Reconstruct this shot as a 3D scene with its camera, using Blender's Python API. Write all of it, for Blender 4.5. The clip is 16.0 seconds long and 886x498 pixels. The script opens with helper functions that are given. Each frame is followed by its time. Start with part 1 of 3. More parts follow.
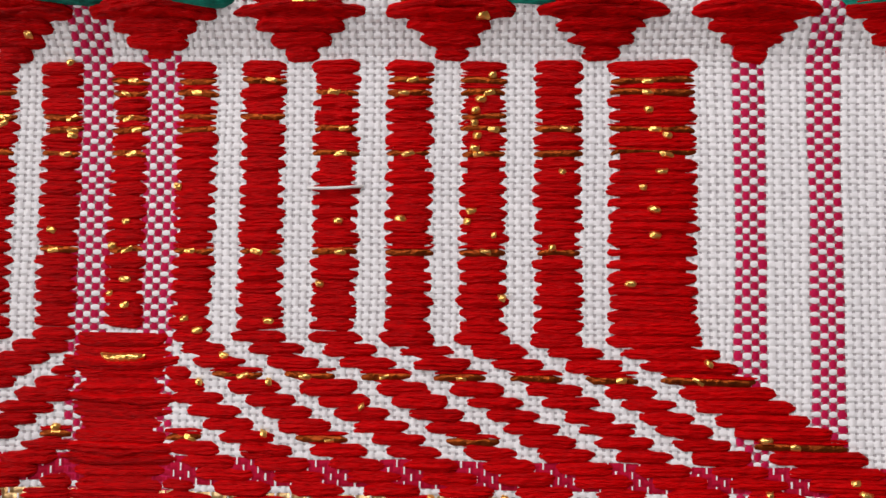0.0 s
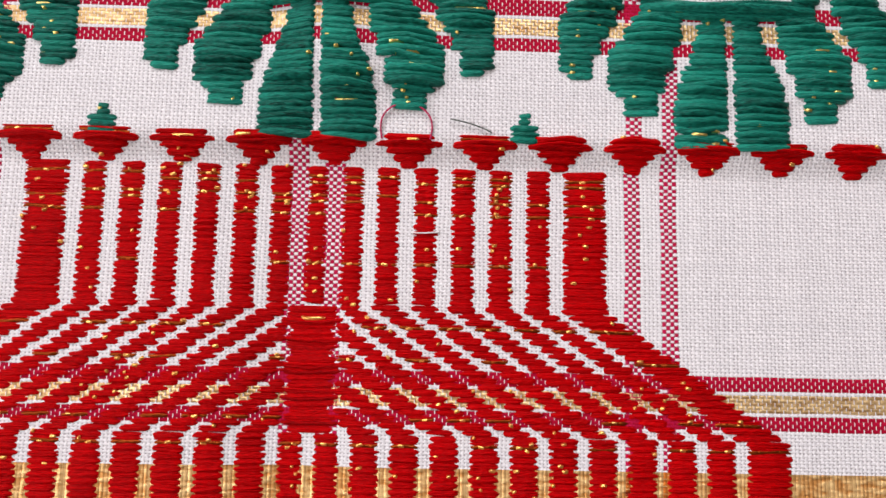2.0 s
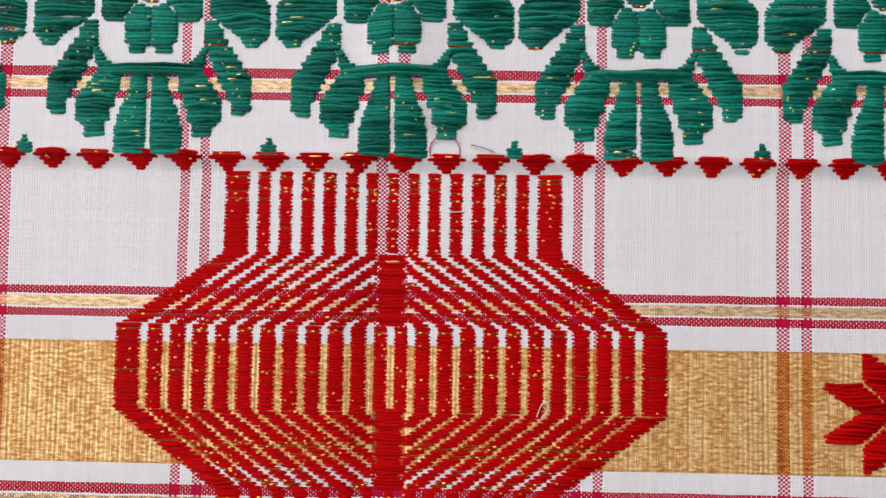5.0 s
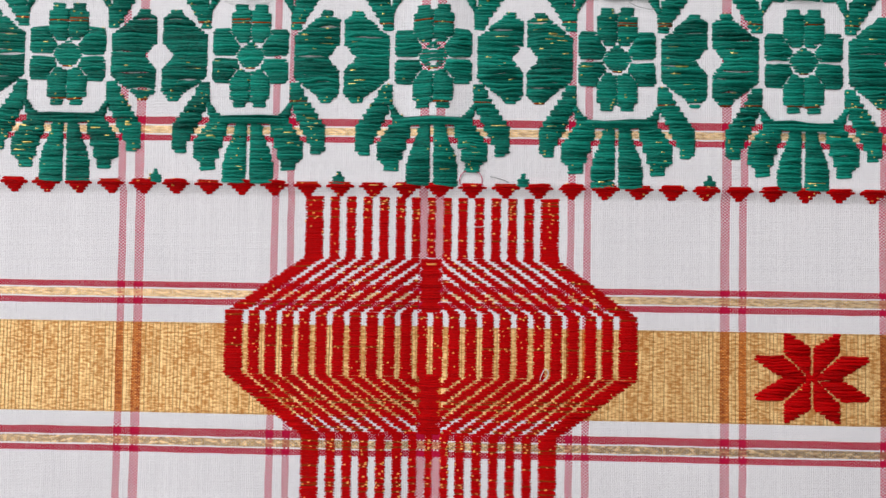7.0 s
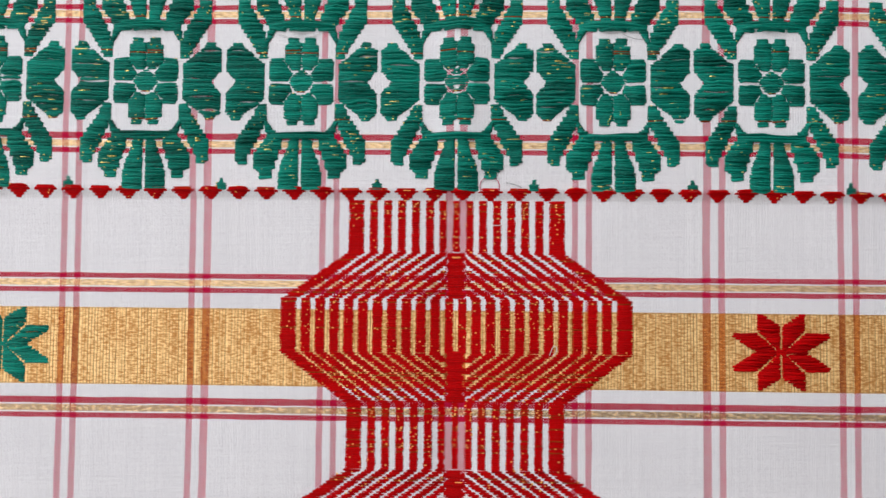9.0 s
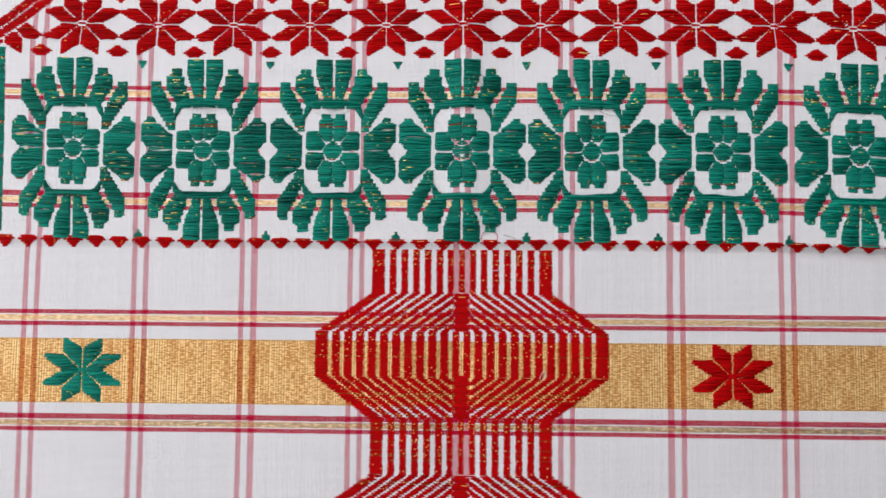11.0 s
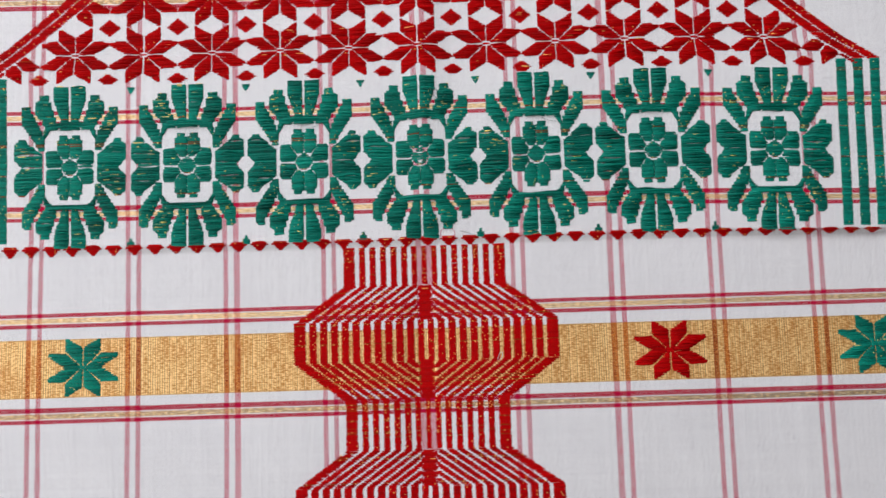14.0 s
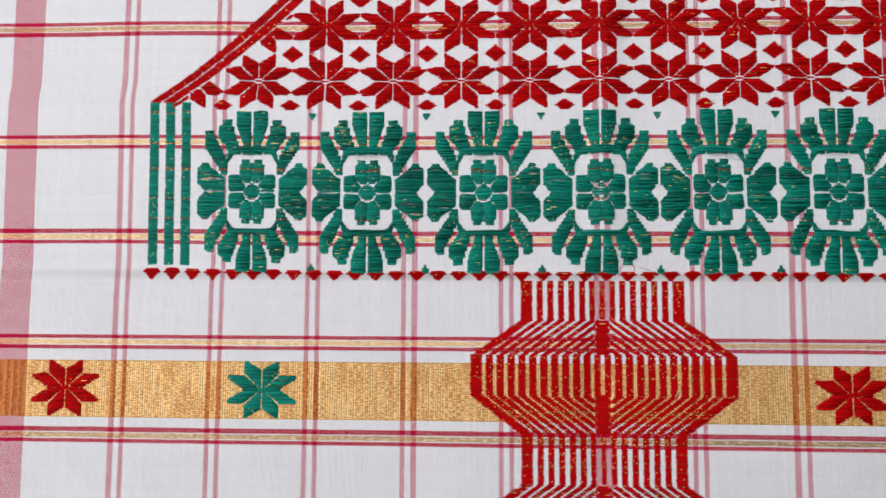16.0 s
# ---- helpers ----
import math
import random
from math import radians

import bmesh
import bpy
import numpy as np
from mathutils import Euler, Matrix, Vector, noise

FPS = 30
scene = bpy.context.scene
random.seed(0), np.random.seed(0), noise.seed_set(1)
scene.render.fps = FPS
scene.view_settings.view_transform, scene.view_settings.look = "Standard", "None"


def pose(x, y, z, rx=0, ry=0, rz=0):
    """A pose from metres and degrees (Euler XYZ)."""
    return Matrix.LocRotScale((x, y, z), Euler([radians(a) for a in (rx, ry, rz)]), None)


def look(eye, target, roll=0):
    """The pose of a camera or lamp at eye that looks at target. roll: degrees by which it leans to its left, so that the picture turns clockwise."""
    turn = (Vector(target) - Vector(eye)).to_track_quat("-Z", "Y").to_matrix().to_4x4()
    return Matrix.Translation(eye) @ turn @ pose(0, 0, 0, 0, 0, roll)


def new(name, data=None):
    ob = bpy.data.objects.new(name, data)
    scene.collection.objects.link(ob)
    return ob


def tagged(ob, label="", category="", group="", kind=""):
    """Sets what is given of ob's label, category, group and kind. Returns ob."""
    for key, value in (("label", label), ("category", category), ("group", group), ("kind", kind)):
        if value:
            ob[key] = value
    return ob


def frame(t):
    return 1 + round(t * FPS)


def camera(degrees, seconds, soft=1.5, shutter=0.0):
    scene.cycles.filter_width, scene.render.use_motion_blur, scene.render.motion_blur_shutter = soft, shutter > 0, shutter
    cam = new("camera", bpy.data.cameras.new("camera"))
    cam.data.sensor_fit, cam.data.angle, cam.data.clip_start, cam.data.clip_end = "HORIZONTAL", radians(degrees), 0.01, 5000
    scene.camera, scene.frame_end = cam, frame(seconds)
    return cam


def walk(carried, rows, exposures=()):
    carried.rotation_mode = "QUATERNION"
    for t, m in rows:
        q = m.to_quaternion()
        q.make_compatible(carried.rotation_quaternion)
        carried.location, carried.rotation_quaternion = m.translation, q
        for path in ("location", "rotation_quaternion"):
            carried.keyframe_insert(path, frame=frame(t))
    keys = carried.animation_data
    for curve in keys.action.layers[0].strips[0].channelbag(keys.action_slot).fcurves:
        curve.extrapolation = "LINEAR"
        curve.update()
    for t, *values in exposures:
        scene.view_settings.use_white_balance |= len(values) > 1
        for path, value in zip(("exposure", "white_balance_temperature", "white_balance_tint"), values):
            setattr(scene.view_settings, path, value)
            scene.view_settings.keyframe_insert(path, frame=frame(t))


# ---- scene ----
cam = camera(59.732, 16.0)
PATH = [
    (0.0, pose(0.03023, -0.02645, 0.06483, 3.608, 1.940, 0.625)),
    (0.5, pose(0.02375, -0.02770, 0.08298, 5.213, 0.850, 1.290)),
    (1.0, pose(0.02156, -0.03120, 0.09788, 6.121, -0.908, 1.286)),
    (1.5, pose(0.01990, -0.03517, 0.11773, 7.344, -1.183, 1.499)),
    (2.0, pose(0.01851, -0.03703, 0.12739, 7.630, -1.629, 1.163)),
    (2.5, pose(0.01758, -0.03611, 0.14403, 8.448, -1.410, 0.720)),
    (3.0, pose(0.01764, -0.04346, 0.15207, 7.648, -0.982, 0.010)),
    (5.5, pose(0.01844, -0.03787, 0.23815, 1.941, 0.880, 1.548)),
    (6.0, pose(0.01981, -0.04324, 0.25301, 1.521, 0.897, 2.072)),
    (6.5, pose(0.02067, -0.03986, 0.27132, 1.458, 0.780, 0.957)),
    (7.0, pose(0.01121, -0.03613, 0.29397, 2.006, 1.179, 0.925)),
    (7.5, pose(0.01637, -0.03673, 0.31197, 2.051, 1.120, 0.701)),
    (8.0, pose(0.00653, -0.04763, 0.31785, 2.010, 1.261, 0.928)),
    (8.5, pose(0.00289, -0.04627, 0.32930, 2.515, 1.301, 0.850)),
    (9.0, pose(0.00256, -0.04349, 0.34528, 2.574, 1.293, 0.540)),
    (9.5, pose(-0.00024, -0.03931, 0.37079, 3.355, 1.363, 0.563)),
    (10.0, pose(-0.00068, -0.03088, 0.38718, 3.203, 1.143, 0.546)),
    (12.5, pose(-0.00147, -0.04014, 0.45059, 5.609, 1.272, -0.461)),
    (13.0, pose(0.00724, -0.04408, 0.45716, 6.087, 1.061, -1.583)),
    (13.5, pose(0.01259, -0.05037, 0.45957, 5.523, 1.121, -2.151)),
    (14.0, pose(0.01732, -0.05210, 0.46000, 5.376, 0.810, -1.766)),
    (14.5, pose(0.03994, -0.04432, 0.46135, 5.483, 0.187, -2.073)),
    (15.0, pose(0.02306, -0.03694, 0.46241, 5.107, 0.563, -1.519)),
    (15.5, pose(-0.02753, -0.03207, 0.46357, 5.459, 1.948, -0.177)),
    (16.0, pose(-0.07237, -0.03006, 0.46530, 5.273, 2.723, 0.317)),
]
EXPOSURES = [(0.0, -0.34, 6900, 16), (0.5, -0.16, 6850, 18), (1.0, -0.20, 6800, 18), (2.0, -0.03, 6900, 19), (3.0, -0.08, 6850, 19), (5.5, -0.12, 6700, 14), (9.5, -0.17, 6550, 12), (16.0, -0.20, 6500, 11)]
walk(cam, PATH, EXPOSURES)

# ---- light ----
world = bpy.data.worlds.new("daylight")
scene.world = world
world.use_nodes = True
bg = world.node_tree.nodes["Background"]
sky = world.node_tree.nodes.new("ShaderNodeTexSky")
sky.sky_type, sky.sun_disc = "NISHITA", False
sky.sun_elevation, sky.sun_rotation = radians(50), radians(20)
world.node_tree.links.new(sky.outputs[0], bg.inputs[0])
bg.inputs[1].default_value = 0.06


def added_light(name, m, wide, high, watts, colour):
    data = bpy.data.lights.new(name, "AREA")
    data.shape, data.size, data.size_y = "RECTANGLE", wide, high
    data.energy, data.color = watts, colour
    ob = new(name, data)
    ob.matrix_world = m
    return ob


# two added soft lamps with no window in view; the second brightens the left
added_light("added_light", look((-0.2, 1.5, 1.35), (0.0, 0.0, 0.0)), 1.7, 1.3, 45, (0.94, 0.96, 1.0))
added_light("added_light", look((-1.85, -0.3, 1.25), (0.0, 0.0, 0.0)), 1.5, 1.2, 40, (0.94, 0.96, 1.0))

# ---- materials ----
MM = 0.001
THREAD_U, THREAD_V = 0.70, 0.58      # warp and weft spacing, mm


class Nodes:
    """Short hand for building a node material."""

    def __init__(self, name):
        self.mat = bpy.data.materials.new(name)
        self.mat.use_nodes = True
        self.tree = self.mat.node_tree
        self.bsdf = self.tree.nodes["Principled BSDF"]

    def add(self, kind):
        return self.tree.nodes.new(kind)

    def link(self, value, socket):
        if isinstance(value, (int, float, tuple)):
            socket.default_value = value
        else:
            self.tree.links.new(value, socket)

    def math(self, op, a, b=0.0, c=0.0):
        n = self.add("ShaderNodeMath")
        n.operation = op
        for v, s in zip((a, b, c), n.inputs):
            self.link(v, s)
        return n.outputs[0]

    def mix(self, fac, a, b):
        n = self.add("ShaderNodeMix")
        n.data_type = "RGBA"
        self.link(fac, n.inputs[0])
        for v, s in ((a, n.inputs[6]), (b, n.inputs[7])):
            if isinstance(v, tuple):
                s.default_value = (*v, 1)
            else:
                self.link(v, s)
        return n.outputs[2]

    def noise(self, vector, scale, detail=2.0, rough=0.5):
        n = self.add("ShaderNodeTexNoise")
        self.link(vector, n.inputs["Vector"])
        n.inputs["Scale"].default_value, n.inputs["Detail"].default_value = scale, detail
        n.inputs["Roughness"].default_value = rough
        return n.outputs[0]

    def stretched(self, vector, sx, sy, sz, turn=0.0):
        n = self.add("ShaderNodeMapping")
        self.link(vector, n.inputs[0])
        n.inputs[2].default_value = (0, 0, turn)
        n.inputs[3].default_value = (sx, sy, sz)
        return n.outputs[0]

    def bump(self, height, strength, distance, normal=None):
        n = self.add("ShaderNodeBump")
        self.link(height, n.inputs["Height"])
        n.inputs["Strength"].default_value, n.inputs["Distance"].default_value = strength, distance
        if normal is not None:
            self.link(normal, n.inputs["Normal"])
        return n.outputs[0]

    def within(self, v, lo, hi):
        return self.math("COMPARE", v, (lo + hi) / 2, (hi - lo) / 2)

    def either(self, *values):
        out = values[0]
        for v in values[1:]:
            out = self.math("MAXIMUM", out, v)
        return out


def threads(n):
    """Warp and weft counts, the place within each crossing, and which thread lies above."""
    uv = n.add("ShaderNodeUVMap")
    uv.uv_map = "threads"
    uv = uv.outputs[0]
    sep = n.add("ShaderNodeSeparateXYZ")
    n.link(uv, sep.inputs[0])
    # threads run a little uneven
    wob = n.noise(n.stretched(uv, 420, 90, 1), 1.0, 2.0)
    wob2 = n.noise(n.stretched(uv, 90, 420, 1), 1.0, 2.0)
    u = n.math("MULTIPLY_ADD", sep.outputs[0], 1000, n.math("MULTIPLY_ADD", wob, 0.7, -0.35))
    v = n.math("MULTIPLY_ADD", sep.outputs[1], 1000, n.math("MULTIPLY_ADD", wob2, 0.7, -0.35))
    cu, cv = n.math("DIVIDE", u, THREAD_U), n.math("DIVIDE", v, THREAD_V)
    iu, iv = n.math("FLOOR", cu), n.math("FLOOR", cv)
    par = n.math("PINGPONG", n.math("ADD", iu, iv), 1.0)     # 0: weft above, 1: warp above
    us = n.math("MULTIPLY_ADD", iu, THREAD_U, 0.5 * THREAD_U)
    vs = n.math("MULTIPLY_ADD", iv, THREAD_V, 0.5 * THREAD_V)
    au = n.math("ABSOLUTE", us)
    near = n.math("ABSOLUTE", n.math("WRAP", us, 29.25, -29.25))
    pair = n.math("MULTIPLY", n.within(near, 1.7, 4.75), n.math("LESS_THAN", au, 330.0))
    warp_red = n.either(pair, n.within(au, 350.0, 369.5))
    ru = n.math("SINE", n.math("MULTIPLY", n.math("FRACT", cu), math.pi))
    rv = n.math("SINE", n.math("MULTIPLY", n.math("FRACT", cv), math.pi))
    return uv, cu, iu, iv, vs, par, warp_red, ru, rv


def shade(n, count):
    """A shade of its own for each thread."""
    w = n.add("ShaderNodeTexWhiteNoise")
    w.noise_dimensions = "1D"
    n.link(count, w.inputs[1])
    return w.outputs[0]


def weave_material():
    """Plain weave: the colour of the warp by u, of the weft by v, one over the other in turn."""
    n = Nodes("plain_weave_cotton")
    uv, cu, iu, iv, vs, par, warp_red, ru, rv = threads(n)
    line = None
    for g in (-44.4, -100.4, 18.4, 78.0, 151.0):
        d = n.math("ABSOLUTE", n.math("SUBTRACT", vs, g))
        line = d if line is None else n.math("MINIMUM", line, d)
    weft_red = n.within(line, 2.0, 4.6)
    gold = n.math("LESS_THAN", line, 1.5)
    per, per2 = shade(n, iu), shade(n, n.math("ADD", iv, 0.37))
    stain = n.noise(uv, 25.0, 4.0)
    white_u = n.mix(n.math("MULTIPLY_ADD", per, 0.5, n.math("MULTIPLY", stain, 0.5)), (0.66, 0.65, 0.66), (0.84, 0.83, 0.83))
    white_v = n.mix(n.math("MULTIPLY_ADD", per2, 0.5, n.math("MULTIPLY", stain, 0.5)), (0.68, 0.67, 0.68), (0.84, 0.83, 0.83))
    red_u = n.mix(per, (0.40, 0.004, 0.042), (0.52, 0.010, 0.068))
    red_v = n.mix(per2, (0.34, 0.002, 0.020), (0.44, 0.004, 0.032))
    glit = n.noise(n.stretched(uv, 350, 1300, 1), 1.0, 2.0)
    gold_c = n.mix(n.math("MULTIPLY_ADD", glit, 3.0, -1.0), (0.44, 0.25, 0.10), (0.95, 0.70, 0.36))
    # the metal of two of the lines has tarnished in short twisted dashes
    twist = n.noise(n.stretched(uv, 480, 900, 1, 0.5), 1.0, 1.0)
    dull = n.math("MULTIPLY", n.either(n.within(vs, -104.0, -97.0), n.within(vs, 147.0, 155.0)), n.math("GREATER_THAN", twist, 0.48))
    gold_c = n.mix(n.math("MULTIPLY", dull, 0.55), gold_c, (0.12, 0.055, 0.02))
    warp = n.mix(warp_red, white_u, red_u)
    weft = n.mix(gold, n.mix(weft_red, white_v, red_v), gold_c)
    # close-beaten coloured wefts hide more of the warp, and red warps more of a white weft
    dense = n.either(weft_red, gold)
    show = n.math("MULTIPLY", par, n.math("GREATER_THAN", ru, n.math("MULTIPLY", dense, 0.95)))
    show = n.math("MAXIMUM", show, n.math("MULTIPLY", warp_red, n.math("LESS_THAN", rv, n.math("MULTIPLY_ADD", ru, -0.45, 0.72))))
    top = n.mix(show, weft, warp)
    # gaps between threads are painted grey for the shade seen through them
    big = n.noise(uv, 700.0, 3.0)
    gap_shade = n.math("LESS_THAN", n.math("MAXIMUM", ru, rv), n.math("MULTIPLY_ADD", big, 0.7, 0.20))
    gap_shade = n.math("MULTIPLY", gap_shade, n.math("SUBTRACT", 1.0, dense))
    n.link(n.mix(n.math("MULTIPLY", gap_shade, 0.7), top, (0.24, 0.21, 0.22)), n.bsdf.inputs["Base Color"])
    gold_top = n.math("MULTIPLY", gold, n.math("SUBTRACT", 1.0, show))
    n.link(n.math("MULTIPLY", gold_top, 0.7), n.bsdf.inputs["Metallic"])
    n.link(n.math("MULTIPLY_ADD", gold_top, -0.4, 0.85), n.bsdf.inputs["Roughness"])
    n.bsdf.inputs["Specular IOR Level"].default_value = 0.12
    fibre = n.noise(uv, 5200.0, 2.0)
    across = n.math("ADD", n.math("MULTIPLY", par, ru), n.math("MULTIPLY", n.math("SUBTRACT", 1.0, par), rv))
    h = n.math("MULTIPLY_ADD", fibre, 0.5, n.math("MULTIPLY_ADD", n.math("MULTIPLY", ru, rv), 0.35, n.math("MULTIPLY", across, 0.7)))
    n.link(n.bump(h, 0.5, 0.00022), n.bsdf.inputs["Normal"])
    return n.mat


def band_material():
    """The gold band: flat metal weft in ribs along the warp, with the red warps showing through."""
    n = Nodes("gold_weft_band")
    uv, cu, iu, iv, vs, par, warp_red, ru, rv = threads(n)
    rib_at = n.math("MULTIPLY", cu, 0.5)
    rib = n.math("LESS_THAN", n.math("FRACT", rib_at), 0.28)
    tone = shade(n, n.math("FLOOR", rib_at))
    glit = n.noise(n.stretched(uv, 420, 1250, 1), 1.0, 2.0)
    blot = n.noise(n.stretched(uv, 130, 55, 1), 1.0, 4.0, 0.7)
    f = n.math("ADD", n.math("MULTIPLY_ADD", glit, 3.6, -1.8), n.math("MULTIPLY_ADD", blot, 2.2, n.math("MULTIPLY_ADD", tone, 0.4, -0.35)))
    gold = n.mix(n.math("SUBTRACT", f, 0.45), (0.58, 0.26, 0.07), (1.0, 0.69, 0.31))
    gold = n.mix(n.math("MULTIPLY", rib, n.math("MULTIPLY_ADD", n.math("MULTIPLY", tone, blot), 1.1, 0.12)), gold, (0.20, 0.095, 0.022))
    over = n.math("MULTIPLY", warp_red, n.either(par, n.math("LESS_THAN", rv, 0.94)))
    selv = n.either(n.math("GREATER_THAN", vs, -56.4), n.math("LESS_THAN", vs, -89.2))      # a darker pick at both edges
    gold = n.mix(n.math("MULTIPLY", selv, 0.3), gold, (0.25, 0.12, 0.03))
    n.link(n.mix(over, gold, n.mix(n.math("MULTIPLY_ADD", glit, 2.4, n.math("MULTIPLY_ADD", tone, 0.7, -1.0)), (0.20, 0.025, 0.006), (0.66, 0.20, 0.03))), n.bsdf.inputs["Base Color"])
    metal = n.math("MULTIPLY", n.math("SUBTRACT", 1.0, over), n.math("MULTIPLY_ADD", rib, -0.35, 0.48))
    metal = n.math("MULTIPLY_ADD", over, 0.35, metal)
    n.link(metal, n.bsdf.inputs["Metallic"])
    n.link(n.math("MULTIPLY_ADD", metal, -0.5, 0.72), n.bsdf.inputs["Roughness"])
    n.bsdf.inputs["Specular IOR Level"].default_value = 0.2
    h = n.math("MULTIPLY_ADD", glit, 2.6, n.math("MULTIPLY", ru, 0.6))
    n.link(n.bump(h, 0.8, 0.00022), n.bsdf.inputs["Normal"])
    return n.mat


def yarn_material(name, dark, light, rough, relief=0.00035, gloss=0.07):
    """Soft glossy embroidery yarn: fine strands along the float, each float a shade of its own."""
    n = Nodes(name)
    geo = n.add("ShaderNodeNewGeometry")
    tc = n.add("ShaderNodeTexCoord")
    info = n.add("ShaderNodeObjectInfo")
    strands = n.noise(n.stretched(tc.outputs["Object"], 900, 5200, 900, 0.12), 1.0, 2.0, 0.6)
    twist = n.noise(n.stretched(tc.outputs["Object"], 700, 3600, 900, -0.35), 1.0, 1.0)
    wear = n.noise(tc.outputs["Object"], 60.0, 3.0)
    mixed = n.math("MULTIPLY_ADD", geo.outputs["Random Per Island"], 0.40, n.math("MULTIPLY_ADD", strands, 1.3, -0.30))
    mixed = n.math("ADD", mixed, n.math("MULTIPLY_ADD", info.outputs["Random"], 0.16, n.math("MULTIPLY_ADD", wear, 0.5, -0.35)))
    n.link(n.mix(mixed, dark, light), n.bsdf.inputs["Base Color"])
    n.bsdf.inputs["Roughness"].default_value = rough
    n.bsdf.inputs["Specular IOR Level"].default_value = gloss
    h = n.math("ADD", strands, n.math("MULTIPLY", twist, 0.8))
    n.link(n.bump(h, 0.9, relief), n.bsdf.inputs["Normal"])
    return n.mat


def gold_material(name, low, high, rough):
    n = Nodes(name)
    tc = n.add("ShaderNodeTexCoord")
    crinkle = n.noise(n.stretched(tc.outputs["Object"], 1100, 1500, 900), 1.0, 2.0)
    n.link(n.mix(crinkle, low, high), n.bsdf.inputs["Base Color"])
    n.bsdf.inputs["Metallic"].default_value = 0.95
    n.bsdf.inputs["Roughness"].default_value = rough
    n.link(n.bump(crinkle, 1.0, 0.00035), n.bsdf.inputs["Normal"])
    return n.mat


def plain_material(name, colour, rough, scale=30.0, spread=0.12):
    n = Nodes(name)
    tc = n.add("ShaderNodeTexCoord")
    f = n.noise(tc.outputs["Object"], scale, 5.0)
    lo, hi = (tuple(c * (1 + s * spread) for c in colour) for s in (-1, 1))
    n.link(n.mix(f, lo, hi), n.bsdf.inputs["Base Color"])
    n.bsdf.inputs["Roughness"].default_value = rough
    n.link(n.bump(f, 0.3, 0.002), n.bsdf.inputs["Normal"])
    return n.mat


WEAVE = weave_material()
BAND = band_material()
RED = yarn_material("red_yarn", (0.18, 0.0006, 0.0010), (0.62, 0.0012, 0.0020), 0.5, gloss=0.05)
GREEN = yarn_material("green_yarn", (0.0004, 0.016, 0.0120), (0.0006, 0.325, 0.230), 0.42, gloss=0.13)
GOLD = gold_material("gold_metal_thread", (0.85, 0.36, 0.05), (1.0, 0.68, 0.22), 0.30)
PALE_GOLD = gold_material("pale_gold_thread", (0.72, 0.46, 0.09), (1.0, 0.80, 0.30), 0.34)
# the same gold thread, coloured for dark reflections and shade between floats
SHADED_GOLD = gold_material("shaded_gold_thread", (0.10, 0.008, 0.002), (0.38, 0.075, 0.010), 0.45)
PINK = yarn_material("crimson_thread", (0.42, 0.02, 0.07), (0.60, 0.05, 0.14), 0.6)
GREY = yarn_material("dark_thread", (0.05, 0.06, 0.05), (0.10, 0.12, 0.10), 0.6)
PALE = yarn_material("pale_thread", (0.62, 0.60, 0.58), (0.80, 0.78, 0.76), 0.7)

# ---- the lie of the cloth ----
PAIRS = [0.4, 56.6, 115.0, 174.2, 233.2, 292.5]      # where the warp stripes fall, mm


def smooth(a, b, x):
    t = np.clip((np.asarray(x, float) - a) / (b - a), 0, 1)
    return t * t * (3 - 2 * t)


def rise(x, y):
    """Height of the cloth over the table, mm: a raised tuck along y = 0, a crease down the middle, soft waves."""
    x, y = np.asarray(x, float), np.asarray(y, float)
    ends = 1 - 0.45 * smooth(285, 330, np.abs(x))
    tuck = (2.1 + 1.9 * smooth(100, 260, x)) * smooth(-6.8, -0.8, y) * (1 - 0.55 * smooth(5, 90, y)) * ends
    crease = -2.0 * np.exp(-((x + 3) / 9.5) ** 2) * (0.45 + 0.55 * smooth(-25, -65, y)) * (1 - smooth(-12, 0, y))
    crease = crease + 3.0 * np.exp(-((x - 1) / np.where(x < 1, 6.0, 12.0)) ** 2) * smooth(0, 12, y)
    waves = 0.45 * np.sin(x / 31 + 0.6 * np.sin(y / 43)) * np.sin(y / 38 + 0.8) + 0.25 * np.sin(x / 13 + y / 57) * np.sin(y / 17 + x / 71)
    fold = 0.9 * np.exp(-((x - 288 - 0.12 * (y + 120)) / 2.6) ** 2) * smooth(-100, -112, y)
    return tuck + crease + fold + waves * 0.8


def place(x, y, z):
    """From the pattern's own millimetres to the world, with the pull of the cloth above the tuck."""
    x, y = np.asarray(x, float), np.asarray(y, float)
    up = smooth(-9, 2, y)
    y2 = y + up * (2.0 * smooth(130, 300, -x) - 4.0 * smooth(130, 290, x))
    lean = (np.clip(y, 0, 100) - 50) / 50 * up * (1 - smooth(104, 118, y))      # the flower band spreads towards its top
    x = x + lean * (2.2 * smooth(90, 260, x) - 1.4 * smooth(90, 260, -x))
    return np.stack([x * MM, y2 * MM, (rise(x, y) + z) * MM], -1)


def thread_u(x):
    k = np.array([-c for c in PAIRS[:0:-1]] + PAIRS)
    to = np.arange(-5, 6) * 58.5
    return np.interp(x, np.r_[-500, k, 500], np.r_[to[0] + (k[0] - -500) * -1, to, to[-1] + 500 - k[-1]])


# ---- building floats of yarn ----
PITCH = 1.05
rng = np.random.default_rng(7)
SECTION = np.linspace(0, math.pi, 5)


def mesh_from(name, verts, faces, mats, index):
    me = bpy.data.meshes.new(name)
    me.from_pydata(verts, [], faces)
    for m in mats:
        me.materials.append(m)
    me.polygons.foreach_set("material_index", np.array(index, dtype=np.int32))
    me.polygons.foreach_set("use_smooth", np.ones(len(faces), dtype=bool))
    return me


